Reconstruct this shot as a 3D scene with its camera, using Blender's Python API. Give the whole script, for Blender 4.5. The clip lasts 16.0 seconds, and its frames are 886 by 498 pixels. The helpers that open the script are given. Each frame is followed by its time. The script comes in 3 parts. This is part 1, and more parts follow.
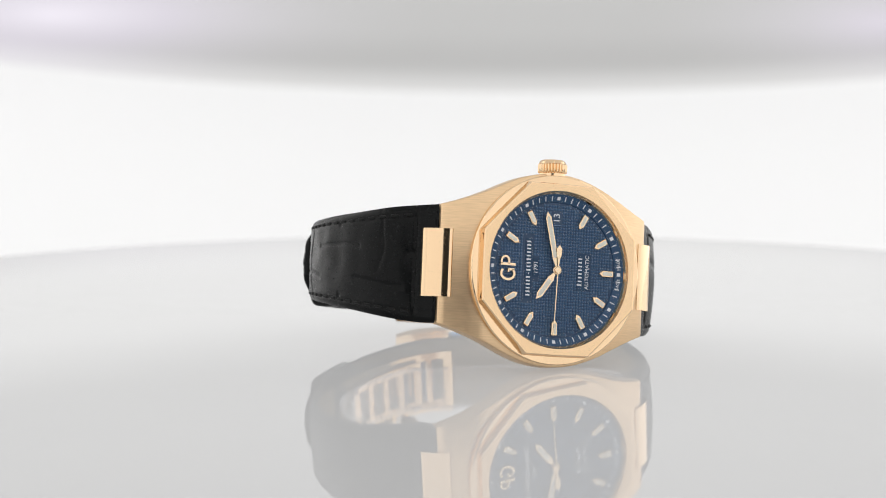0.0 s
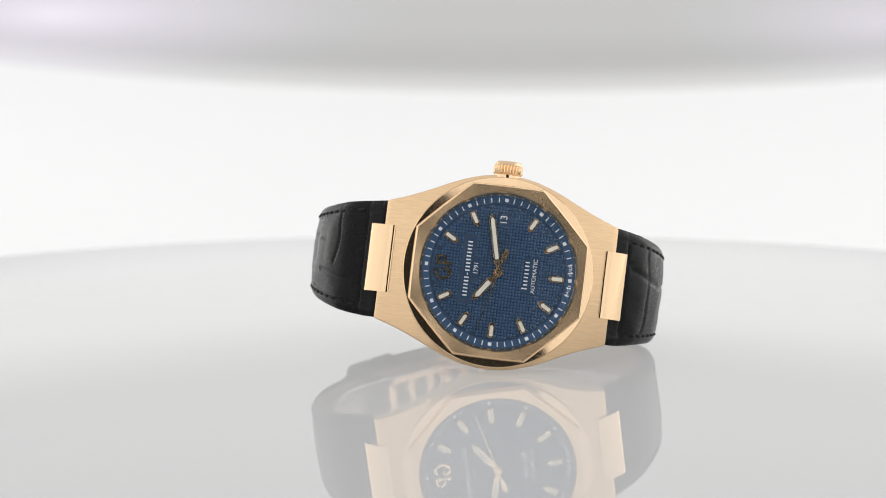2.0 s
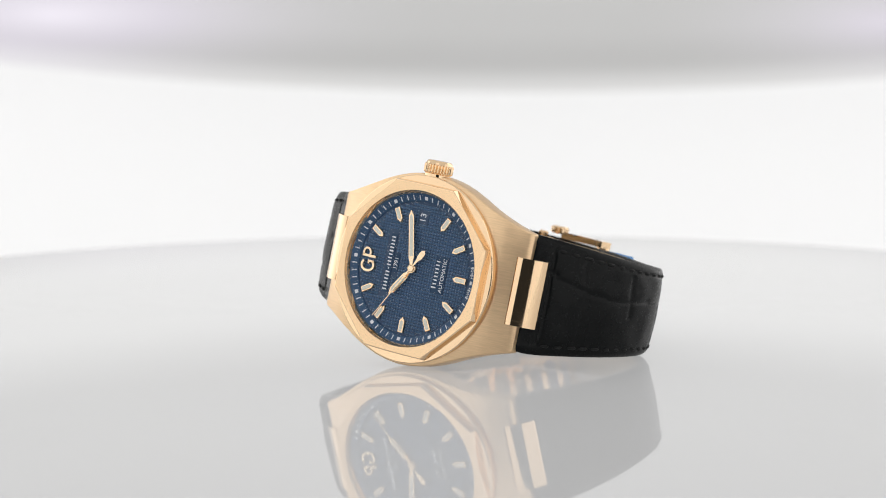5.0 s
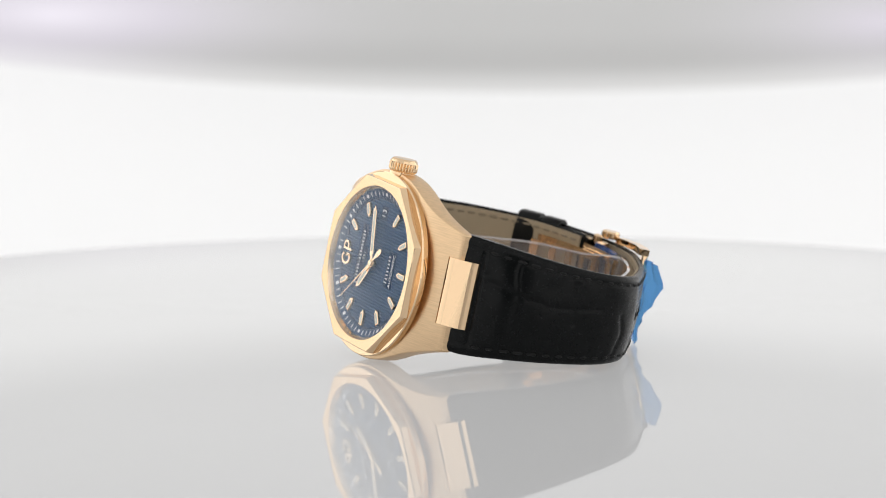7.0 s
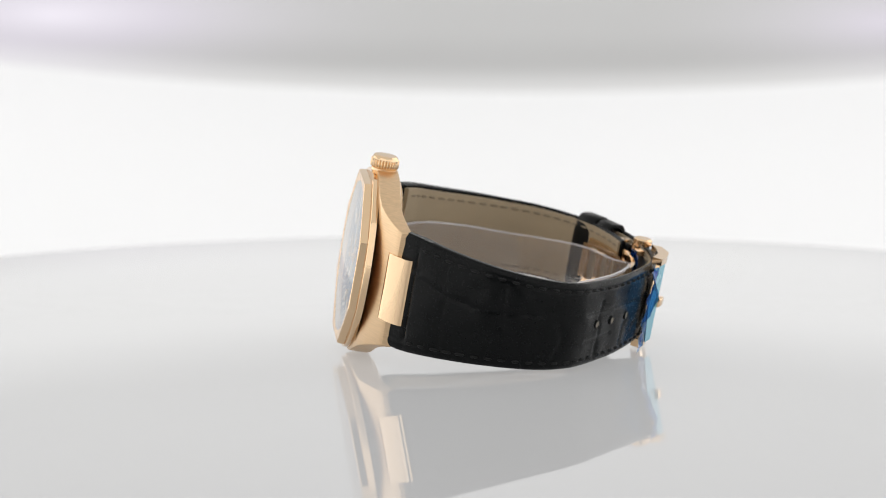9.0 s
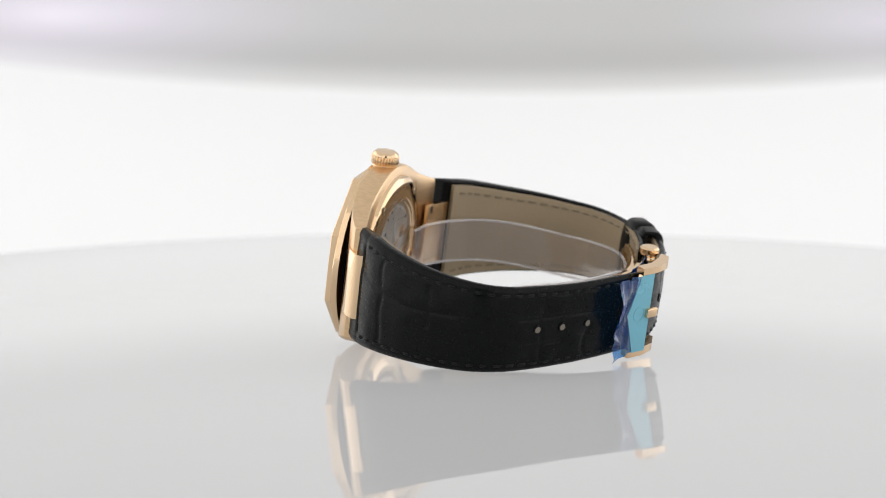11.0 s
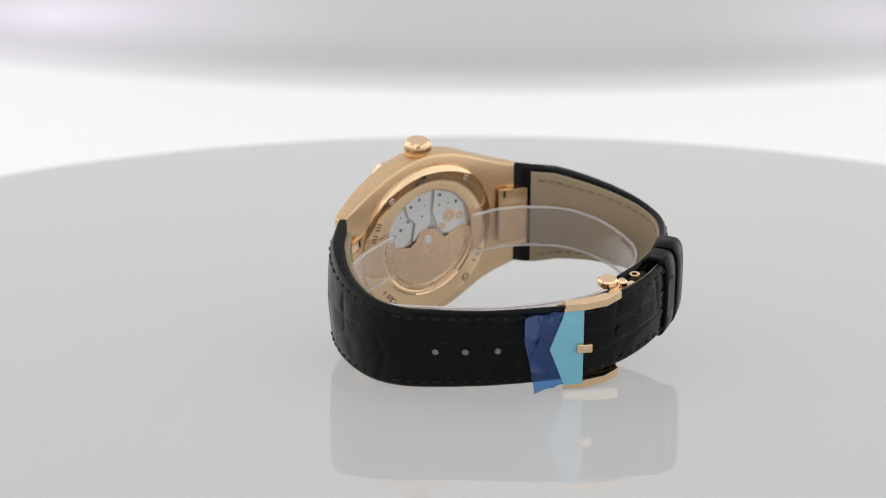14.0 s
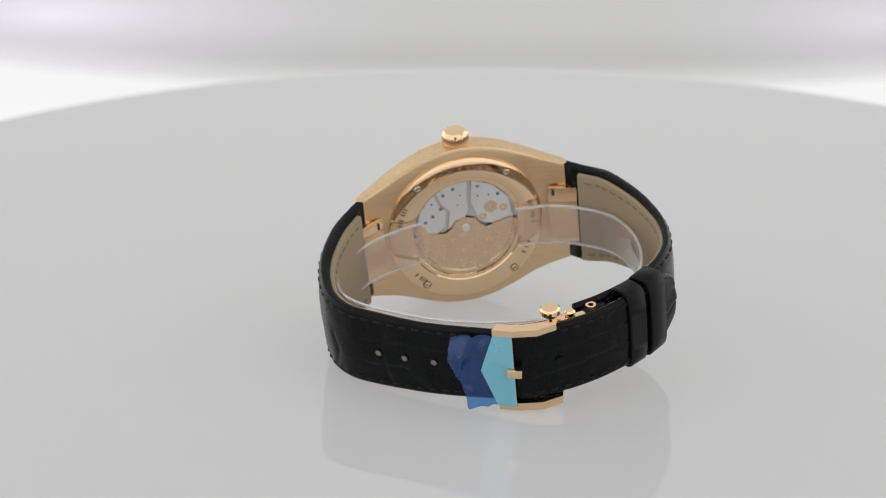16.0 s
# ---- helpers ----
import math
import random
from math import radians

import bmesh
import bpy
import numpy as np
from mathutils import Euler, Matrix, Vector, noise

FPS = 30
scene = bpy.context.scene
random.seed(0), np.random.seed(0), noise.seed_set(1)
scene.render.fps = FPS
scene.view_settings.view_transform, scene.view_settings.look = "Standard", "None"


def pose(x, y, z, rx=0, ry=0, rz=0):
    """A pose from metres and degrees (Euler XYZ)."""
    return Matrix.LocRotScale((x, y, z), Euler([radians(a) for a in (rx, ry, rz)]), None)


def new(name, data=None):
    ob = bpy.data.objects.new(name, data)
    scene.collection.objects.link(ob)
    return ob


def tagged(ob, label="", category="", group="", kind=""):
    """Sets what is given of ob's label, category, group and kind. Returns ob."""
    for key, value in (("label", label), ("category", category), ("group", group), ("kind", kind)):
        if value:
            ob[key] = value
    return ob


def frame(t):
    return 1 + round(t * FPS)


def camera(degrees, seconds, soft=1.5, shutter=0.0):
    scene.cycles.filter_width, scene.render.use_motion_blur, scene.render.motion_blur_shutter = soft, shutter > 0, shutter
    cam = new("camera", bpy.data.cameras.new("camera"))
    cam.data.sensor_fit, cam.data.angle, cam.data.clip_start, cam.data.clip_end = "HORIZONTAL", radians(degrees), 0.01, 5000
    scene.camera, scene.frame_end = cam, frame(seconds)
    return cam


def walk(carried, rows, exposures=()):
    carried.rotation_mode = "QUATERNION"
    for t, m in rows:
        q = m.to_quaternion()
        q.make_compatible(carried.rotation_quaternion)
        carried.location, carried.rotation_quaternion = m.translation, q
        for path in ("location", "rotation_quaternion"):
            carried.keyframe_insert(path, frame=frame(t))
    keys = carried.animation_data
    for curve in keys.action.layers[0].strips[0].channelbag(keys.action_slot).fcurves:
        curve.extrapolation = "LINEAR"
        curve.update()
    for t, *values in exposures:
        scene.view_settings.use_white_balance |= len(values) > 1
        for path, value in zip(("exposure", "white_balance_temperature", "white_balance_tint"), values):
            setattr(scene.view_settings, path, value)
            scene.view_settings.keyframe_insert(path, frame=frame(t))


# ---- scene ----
cam = camera(20.95, 16.0, soft=1.0)
ELEV = 7.15
CAM_POSE = pose(-0.01059, -0.52901, 0.08666, 90 - ELEV, 0, 0)
cam.data.dof.use_dof = True
cam.data.dof.focus_distance = 0.508
cam.data.dof.aperture_fstop = 20.0
walk(cam, [(0.0, CAM_POSE), (16.0, CAM_POSE)])

# ---------------------------------------------------------------- light
scene.view_settings.exposure = 0.0
world = bpy.data.worlds.new("studio_dark")
scene.world = world
world.use_nodes = True
world.node_tree.nodes["Background"].inputs["Color"].default_value = (0.9, 0.95, 1.0, 1)
world.node_tree.nodes["Background"].inputs["Strength"].default_value = 0.03

LIGHT_TOP, LIGHT_SIDE, LIGHT_FRONT, LIGHT_BACK = 0.46, 1.0, 0.84, 0.64


# ---------------------------------------------------------------- materials
def material(name):
    m = bpy.data.materials.new(name)
    m.use_nodes = True
    nt = m.node_tree
    return m, nt, nt.nodes["Principled BSDF"]


def node(nt, kind, **ins):
    n = nt.nodes.new(kind)
    for k, v in ins.items():
        n.inputs[k.replace("_", " ")].default_value = v
    return n


def coords(nt, scale=(1, 1, 1)):
    tc = nt.nodes.new("ShaderNodeTexCoord")
    mp = nt.nodes.new("ShaderNodeMapping")
    mp.inputs["Scale"].default_value = scale
    nt.links.new(tc.outputs["Object"], mp.inputs["Vector"])
    return mp.outputs["Vector"]


def surface(name, color, rough, metal=0.0, grain=(900, 900, 900), bump=0.05, vary=0.08, rough_vary=0.08,
            big=60.0, spec=0.5, coat=0.0, dist=0.0002, streak=0.0):
    """A surface with fine grain relief and broad colour and gloss variation."""
    m, nt, b = material(name)
    fine = node(nt, "ShaderNodeTexNoise", Scale=1.0, Detail=4.0)
    nt.links.new(coords(nt, grain), fine.inputs["Vector"])
    broad = node(nt, "ShaderNodeTexNoise", Scale=big, Detail=3.0)
    nt.links.new(coords(nt), broad.inputs["Vector"])
    mix = nt.nodes.new("ShaderNodeMix")
    mix.data_type = "RGBA"
    mix.inputs["A"].default_value = (*[c * (1 - vary) for c in color], 1)
    mix.inputs["B"].default_value = (*[min(1, c * (1 + vary)) for c in color], 1)
    nt.links.new(broad.outputs["Fac"], mix.inputs["Factor"])
    tone = mix.outputs["Result"]
    if streak:
        dk = nt.nodes.new("ShaderNodeMix")
        dk.data_type, dk.blend_type = "RGBA", "MULTIPLY"
        dk.inputs["Factor"].default_value = streak
        nt.links.new(tone, dk.inputs["A"])
        cr = nt.nodes.new("ShaderNodeValToRGB")
        cr.color_ramp.elements[0].position, cr.color_ramp.elements[1].position = 0.3, 0.7
        nt.links.new(fine.outputs["Fac"], cr.inputs["Fac"])
        nt.links.new(cr.outputs["Color"], dk.inputs["B"])
        tone = dk.outputs["Result"]
    nt.links.new(tone, b.inputs["Base Color"])
    rr = node(nt, "ShaderNodeMapRange")
    rr.inputs["To Min"].default_value = max(0.0, rough - rough_vary)
    rr.inputs["To Max"].default_value = min(1.0, rough + rough_vary)
    nt.links.new(fine.outputs["Fac"], rr.inputs["Value"])
    nt.links.new(rr.outputs["Result"], b.inputs["Roughness"])
    if bump:
        bp = nt.nodes.new("ShaderNodeBump")
        bp.inputs["Strength"].default_value = bump
        bp.inputs["Distance"].default_value = dist
        nt.links.new(fine.outputs["Fac"], bp.inputs["Height"])
        nt.links.new(bp.outputs["Normal"], b.inputs["Normal"])
    b.inputs["Metallic"].default_value = metal
    b.inputs["Specular IOR Level"].default_value = spec
    b.inputs["Coat Weight"].default_value = coat
    return m


def clear(name, tint, base, haze=0.0, haze_color=(1, 1, 1), rise=3.8, blend=0.5):
    """A thin clear sheet: tinted see-through with a fresnel gloss, and some milky haze."""
    m, nt, b = material(name)
    out = nt.nodes["Material Output"]
    nt.nodes.remove(b)
    tr = node(nt, "ShaderNodeBsdfTransparent", Color=(*tint, 1))
    gl = node(nt, "ShaderNodeBsdfGlossy", Roughness=0.03)
    lw = node(nt, "ShaderNodeLayerWeight", Blend=blend)
    pw = nt.nodes.new("ShaderNodeMath")
    pw.operation = "POWER"
    pw.inputs[1].default_value = rise
    nt.links.new(lw.outputs["Facing"], pw.inputs[0])
    fr = nt.nodes.new("ShaderNodeMath")
    fr.operation = "MULTIPLY_ADD"
    fr.inputs[1].default_value = 0.95 - base
    fr.inputs[2].default_value = base
    nt.links.new(pw.outputs[0], fr.inputs[0])
    mx = nt.nodes.new("ShaderNodeMixShader")
    nt.links.new(fr.outputs[0], mx.inputs[0])
    first = tr.outputs[0]
    if haze:
        df = node(nt, "ShaderNodeBsdfDiffuse", Color=(*haze_color, 1))
        hz = nt.nodes.new("ShaderNodeMixShader")
        ns = node(nt, "ShaderNodeTexNoise", Scale=120.0, Detail=3.0)
        nt.links.new(coords(nt), ns.inputs["Vector"])
        mr = node(nt, "ShaderNodeMapRange")
        mr.inputs["To Min"].default_value = haze * 0.6
        mr.inputs["To Max"].default_value = haze * 1.4
        nt.links.new(ns.outputs["Fac"], mr.inputs["Value"])
        nt.links.new(mr.outputs["Result"], hz.inputs[0])
        nt.links.new(tr.outputs[0], hz.inputs[1])
        nt.links.new(df.outputs[0], hz.inputs[2])
        first = hz.outputs[0]
    nt.links.new(first, mx.inputs[1])
    nt.links.new(gl.outputs[0], mx.inputs[2])
    nt.links.new(mx.outputs[0], out.inputs["Surface"])
    return m


def glowing(name, color, strength, vary=0.04, scale=3.0, rear=None):
    """A backlit diffuser: white cloth that gives off soft light."""
    m, nt, b = material(name)
    ns = node(nt, "ShaderNodeTexNoise", Scale=scale, Detail=2.0)
    nt.links.new(coords(nt), ns.inputs["Vector"])
    mr = node(nt, "ShaderNodeMapRange")
    mr.inputs["To Min"].default_value = strength * (1 - vary)
    mr.inputs["To Max"].default_value = strength * (1 + vary)
    nt.links.new(ns.outputs["Fac"], mr.inputs["Value"])
    power = mr.outputs["Result"]
    if rear:
        sep = nt.nodes.new("ShaderNodeSeparateXYZ")
        nt.links.new(coords(nt), sep.inputs[0])
        along = node(nt, "ShaderNodeMapRange")
        along.inputs["From Min"].default_value, along.inputs["From Max"].default_value = -0.45, 0.85
        along.inputs["To Min"].default_value, along.inputs["To Max"].default_value = rear
        nt.links.new(sep.outputs["Y"], along.inputs["Value"])
        mul = nt.nodes.new("ShaderNodeMath")
        mul.operation = "MULTIPLY"
        nt.links.new(power, mul.inputs[0])
        nt.links.new(along.outputs["Result"], mul.inputs[1])
        power = mul.outputs[0]
    nt.links.new(power, b.inputs["Emission Strength"])
    b.inputs["Emission Color"].default_value = (*color, 1)
    b.inputs["Base Color"].default_value = (0.3, 0.3, 0.3, 1)
    b.inputs["Roughness"].default_value = 0.9
    return m


GOLD = (0.79, 0.565, 0.345)
M_BRUSHED = surface("gold_brushed_lengthwise", GOLD, 0.34, 1.0, (14, 4200, 700), 0.35, 0.04, 0.12, dist=0.00003, streak=0.15)
M_BRUSHED_ROUND = surface("gold_satin", GOLD, 0.25, 1.0, (2500, 2500, 2500), 0.0, 0.04, 0.015)
M_POLISHED = surface("gold_polished", (0.84, 0.61, 0.385), 0.07, 1.0, (300, 300, 300), 0.0, 0.03, 0.04)
M_HANDS = surface("gold_hands", (0.87, 0.67, 0.45), 0.16, 1.0, (700, 700, 700), 0.0, 0.03, 0.04)
M_LUME = surface("lume_cream", (0.72, 0.69, 0.60), 0.6, 0, (900, 900, 900), 0.05, 0.04)
# grooves painted darker than the pyramids as their shade; date window shares this blue
M_GROOVE = surface("dial_shade_and_date_blue", (0.030, 0.060, 0.115), 0.4, 0.3, (1500, 1500, 1500), 0.03, 0.08)
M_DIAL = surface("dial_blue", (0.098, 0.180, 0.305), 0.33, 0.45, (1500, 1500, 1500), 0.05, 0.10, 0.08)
M_PLAQUE = surface("dial_plaque_blue", (0.034, 0.066, 0.120), 0.6, 0.0, (1500, 1500, 1500), 0.03, 0.08, spec=0.12)
M_FLANGE = surface("dial_flange_blue", (0.026, 0.068, 0.14), 0.32, 0.4, (1500, 1500, 1500), 0.03, 0.08)
M_WHITE = surface("dial_print_white", (0.74, 0.76, 0.78), 0.5, 0, bump=0)
M_ENGRAVE = surface("engraving_shadow", (0.16, 0.10, 0.055), 0.6, 0, bump=0)
M_DARK = surface("dark_gap", (0.012, 0.010, 0.009), 0.5, 0, bump=0)
M_LEATHER = surface("black_leather", (0.0030, 0.0036, 0.0038), 0.25, 0, (1500, 1500, 1500), 0.09, 0.2, 0.10, dist=0.00012, spec=0.13)
M_EDGE = surface("black_leather_edge", (0.005, 0.0055, 0.0055), 0.32, 0, (700, 700, 700), 0.10, 0.2, 0.1, spec=0.14)
M_THREAD = surface("black_thread", (0.004, 0.0045, 0.0045), 0.6, 0, (4000, 4000, 4000), 0.3, 0.2, spec=0.25)
M_HOLE = surface("strap_hole_fill", (0.20, 0.175, 0.14), 0.7, 0, (900, 900, 900), 0.1, 0.15)
M_LINING = surface("tan_lining", (0.30, 0.235, 0.15), 0.7, 0, (1100, 1100, 1100), 0.3, 0.12, 0.1)
M_TAN_THREAD = surface("brown_thread", (0.20, 0.155, 0.10), 0.7, 0, (4000, 4000, 4000), 0.3, 0.2)
M_STEEL = surface("rhodium_plate", (0.84, 0.83, 0.82), 0.34, 1.0, (200, 2600, 200), 0.03, 0.05, 0.06, dist=0.00004)
M_MAINPLATE = surface("movement_mainplate", (0.60, 0.59, 0.575), 0.35, 1.0, (900, 900, 900), 0.15, 0.1, 0.1, dist=0.00004)
M_ROTOR = surface("gold_rotor", (0.78, 0.56, 0.38), 0.28, 1.0, (400, 400, 400), 0.0, 0.05, 0.06)


def ring_relief(mat, period, strength):
    """Fine concentric turning marks about the part's own axis."""
    nt = mat.node_tree
    wave = nt.nodes.new("ShaderNodeTexWave")
    wave.wave_type, wave.rings_direction = "RINGS", "Z"
    wave.inputs["Scale"].default_value = 0.314 / period
    tc = nt.nodes.new("ShaderNodeTexCoord")
    nt.links.new(tc.outputs["Object"], wave.inputs["Vector"])
    bp = nt.nodes.new("ShaderNodeBump")
    bp.inputs["Strength"].default_value = strength
    bp.inputs["Distance"].default_value = 0.00005
    nt.links.new(wave.outputs["Fac"], bp.inputs["Height"])
    nt.links.new(bp.outputs["Normal"], nt.nodes["Principled BSDF"].inputs["Normal"])


ring_relief(M_ROTOR, 0.0013, 0.12)
M_SCREW = surface("blued_screw", (0.25, 0.27, 0.31), 0.22, 1.0, bump=0)
M_GLASS = clear("sapphire", (0.985, 0.99, 0.995), 0.008, rise=9.0, blend=0.75)
M_FILM = clear("clear_plastic", (0.96, 0.945, 0.935), 0.03, haze=0.06, haze_color=(0.88, 0.85, 0.85))
M_FILM_EDGE = clear("clear_plastic_edge", (0.93, 0.92, 0.93), 0.10, haze=0.42, haze_color=(0.88, 0.86, 0.88))
M_BLUE = clear("blue_film", (0.17, 0.46, 0.86), 0.055, haze=0.30, haze_color=(0.006, 0.09, 0.44))
M_BLUE_FLAT = surface("blue_film_on_gold", (0.19, 0.50, 0.63), 0.25, 0.1, (200, 200, 200), 0.0, 0.04)
M_ACRYLIC = surface("self_glowing_white_acrylic", (0.24, 0.24, 0.242), 0.025, 0, (40, 40, 40), 0.0, 0.015, 0.012, spec=0.42)
# milky acrylic: its own emission stands in for light from below, no lamp there
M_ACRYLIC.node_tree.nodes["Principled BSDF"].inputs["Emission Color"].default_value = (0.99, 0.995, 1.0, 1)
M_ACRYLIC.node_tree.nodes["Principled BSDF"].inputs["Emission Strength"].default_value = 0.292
M_ACRYLIC.node_tree.nodes["Principled BSDF"].inputs["IOR"].default_value = 1.40
M_CLOTH = surface("tent_cloth", (0.8, 0.8, 0.8), 0.9, 0, (500, 500, 500), 0.1, 0.03)
M_BLACK = surface("black_cloth", (0.02, 0.02, 0.02), 0.9, 0, (500, 500, 500), 0.1, 0.1)
M_TOP = glowing("glow_top", (1.0, 0.985, 0.97), LIGHT_TOP)
M_SIDE = glowing("glow_side", (1.0, 0.985, 0.97), LIGHT_SIDE, rear=(0.75, 1.6))
M_FRONT = glowing("glow_front", (1.0, 0.985, 0.97), LIGHT_FRONT)
M_BACK = glowing("glow_back", (1.0, 1.0, 1.0), LIGHT_BACK, 0.02)


def screen_material():
    """Thin grey diffuser cloth; emission paints two pale lilac lamp glows and height bands."""
    m, nt, b = material("glow_screen")
    tc = nt.nodes.new("ShaderNodeTexCoord")
    total = None
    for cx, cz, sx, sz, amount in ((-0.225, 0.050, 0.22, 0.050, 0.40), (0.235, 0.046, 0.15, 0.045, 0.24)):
        mp = nt.nodes.new("ShaderNodeMapping")
        mp.inputs["Location"].default_value = (-cx / sx, 0, -cz / sz)
        mp.inputs["Scale"].default_value = (1 / sx, 0, 1 / sz)
        nt.links.new(tc.outputs["Object"], mp.inputs["Vector"])
        gr = nt.nodes.new("ShaderNodeTexGradient")
        gr.gradient_type = "QUADRATIC_SPHERE"
        nt.links.new(mp.outputs["Vector"], gr.inputs["Vector"])
        mu = nt.nodes.new("ShaderNodeMath")
        mu.operation = "MULTIPLY"
        mu.inputs[1].default_value = amount
        nt.links.new(gr.outputs["Fac"], mu.inputs[0])
        if total is None:
            total = mu.outputs[0]
        else:
            ad = nt.nodes.new("ShaderNodeMath")
            nt.links.new(total, ad.inputs[0])
            nt.links.new(mu.outputs[0], ad.inputs[1])
            total = ad.outputs[0]
    mix = nt.nodes.new("ShaderNodeMix")
    mix.data_type = "RGBA"
    mix.inputs["A"].default_value = (1.0, 0.995, 0.985, 1)
    mix.inputs["B"].default_value = (0.95, 0.90, 1.0, 1)
    mr = node(nt, "ShaderNodeMapRange")
    mr.inputs["From Max"].default_value = 0.2
    nt.links.new(total, mr.inputs["Value"])
    nt.links.new(mr.outputs["Result"], mix.inputs["Factor"])
    sep = nt.nodes.new("ShaderNodeSeparateXYZ")
    nt.links.new(tc.outputs["Object"], sep.inputs[0])

    def math_node(op, a, c, d=None):
        n = nt.nodes.new("ShaderNodeMath")
        n.operation = op
        for i, v in enumerate((a, c, d)):
            if v is None:
                continue
            if isinstance(v, float):
                n.inputs[i].default_value = v
            else:
                nt.links.new(v, n.inputs[i])
        return n.outputs[0]
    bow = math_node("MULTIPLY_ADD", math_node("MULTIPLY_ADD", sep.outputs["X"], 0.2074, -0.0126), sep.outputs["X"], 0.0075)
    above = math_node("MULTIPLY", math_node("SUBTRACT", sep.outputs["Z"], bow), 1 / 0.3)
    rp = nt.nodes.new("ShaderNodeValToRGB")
    # brightness painted by height: pale soft hem, dim middle, bright band for platter reflections
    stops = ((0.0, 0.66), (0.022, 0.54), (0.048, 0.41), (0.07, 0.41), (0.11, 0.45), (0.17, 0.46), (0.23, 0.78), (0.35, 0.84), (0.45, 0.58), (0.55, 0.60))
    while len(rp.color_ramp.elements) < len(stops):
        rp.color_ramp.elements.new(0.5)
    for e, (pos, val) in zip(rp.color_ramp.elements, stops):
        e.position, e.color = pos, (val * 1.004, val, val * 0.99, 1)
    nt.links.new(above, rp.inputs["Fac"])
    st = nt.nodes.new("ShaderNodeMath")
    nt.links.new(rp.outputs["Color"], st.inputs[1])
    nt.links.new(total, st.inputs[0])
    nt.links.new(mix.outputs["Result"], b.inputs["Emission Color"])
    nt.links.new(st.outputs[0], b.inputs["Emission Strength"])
    b.inputs["Base Color"].default_value = (0.1, 0.1, 0.1, 1)
    b.inputs["Roughness"].default_value = 0.9
    return m


M_SCREEN = screen_material()


# ---------------------------------------------------------------- mesh helpers (millimetres in, metres out)
def part(name, bm, mat, parent=None, label="", smooth=35, scale=0.001):
    me = bpy.data.meshes.new(name)
    bmesh.ops.recalc_face_normals(bm, faces=bm.faces)
    bmesh.ops.scale(bm, vec=(scale,) * 3, verts=bm.verts)
    bm.to_mesh(me)
    bm.free()
    if smooth:
        for p in me.polygons:
            p.use_smooth = True
        me.set_sharp_from_angle(angle=radians(smooth))
    me.materials.append(mat)
    ob = new(name, me)
    ob.parent = parent
    return tagged(ob, label=label)


def rings(bm, loops, closed=True, cap=False, wrap=False):
    """Skin a list of equally long loops of points."""
    vs = [[bm.verts.new(p) for p in lp] for lp in loops]
    n = len(vs[0])
    pairs = list(zip(vs, vs[1:])) + ([(vs[-1], vs[0])] if wrap else [])
    for a, b in pairs:
        for i in range(n if closed else n - 1):
            j = (i + 1) % n
            bm.faces.new((a[i], a[j], b[j], b[i]))
    if cap:
        bm.faces.new(vs[0][::-1])
        bm.faces.new(vs[-1])
    return bm


def lathe(profile, n=96, shape=None, wrap=True, about=(0, 0)):
    """Turn a profile of (r, z) about the z axis; shape(angle, r, index) may change the radius."""
    loops = []
    for k, (r, z) in enumerate(profile):
        lp = []
        for i in range(n):
            a = 2 * math.pi * i / n
            rr = shape(a, r, k) if shape else r
            lp.append((about[0] + rr * math.cos(a), about[1] + rr * math.sin(a), z))
        loops.append(lp)
    return rings(bmesh.new(), loops, wrap=wrap, cap=not wrap)


def prism(pts, z0, z1, bevel=0.0, segs=2):
    bm = bmesh.new()
    rings(bm, [[(x, y, z0) for x, y in pts], [(x, y, z1) for x, y in pts]], cap=True)
    if bevel:
        bmesh.ops.bevel(bm, geom=bm.edges[:], offset=bevel, segments=segs, affect="EDGES", profile=0.5)
    return bm


def block(sx, sy, sz, bevel=0.1, segs=2, at=None):
    bm = bmesh.new()
    bmesh.ops.create_cube(bm, size=1, matrix=Matrix.Diagonal((sx, sy, sz, 1)))
    if bevel:
        bmesh.ops.bevel(bm, geom=bm.edges[:], offset=bevel, segments=segs, affect="EDGES", profile=0.5)
    if at is not None:
        bm.transform(at)
    return bm


def mm(x, y, z, rx=0, ry=0, rz=0):
    return pose(x, y, z, rx, ry, rz)


def disc(r, z0, z1, bevel=0.1, n=24, at=None):
    b = min(bevel, abs(z1 - z0) / 2.2)
    bm = lathe([(r - b, z0), (r, z0 + b), (r, z1 - b), (r - b, z1)], n, wrap=False)
    if at is not None:
        bm.transform(at)
    return bm


def sheet(r, z, n=96):
    """A round pane."""
    bm = bmesh.new()
    bm.faces.new([bm.verts.new((r * math.cos(2 * math.pi * i / n), r * math.sin(2 * math.pi * i / n), z)) for i in range(n)])
    return bm


def dome(r, z, sag, n=96, k=14):
    """A round pane that bulges by sag in its middle."""
    loops = []
    for j in range(k + 1):
        u = max(0.004, 1 - j / k)
        h = z + sag * (1 - u ** 2.1)
        loops.append([(r * u * math.cos(2 * math.pi * i / n), r * u * math.sin(2 * math.pi * i / n), h) for i in range(n)])
    return rings(bmesh.new(), loops)


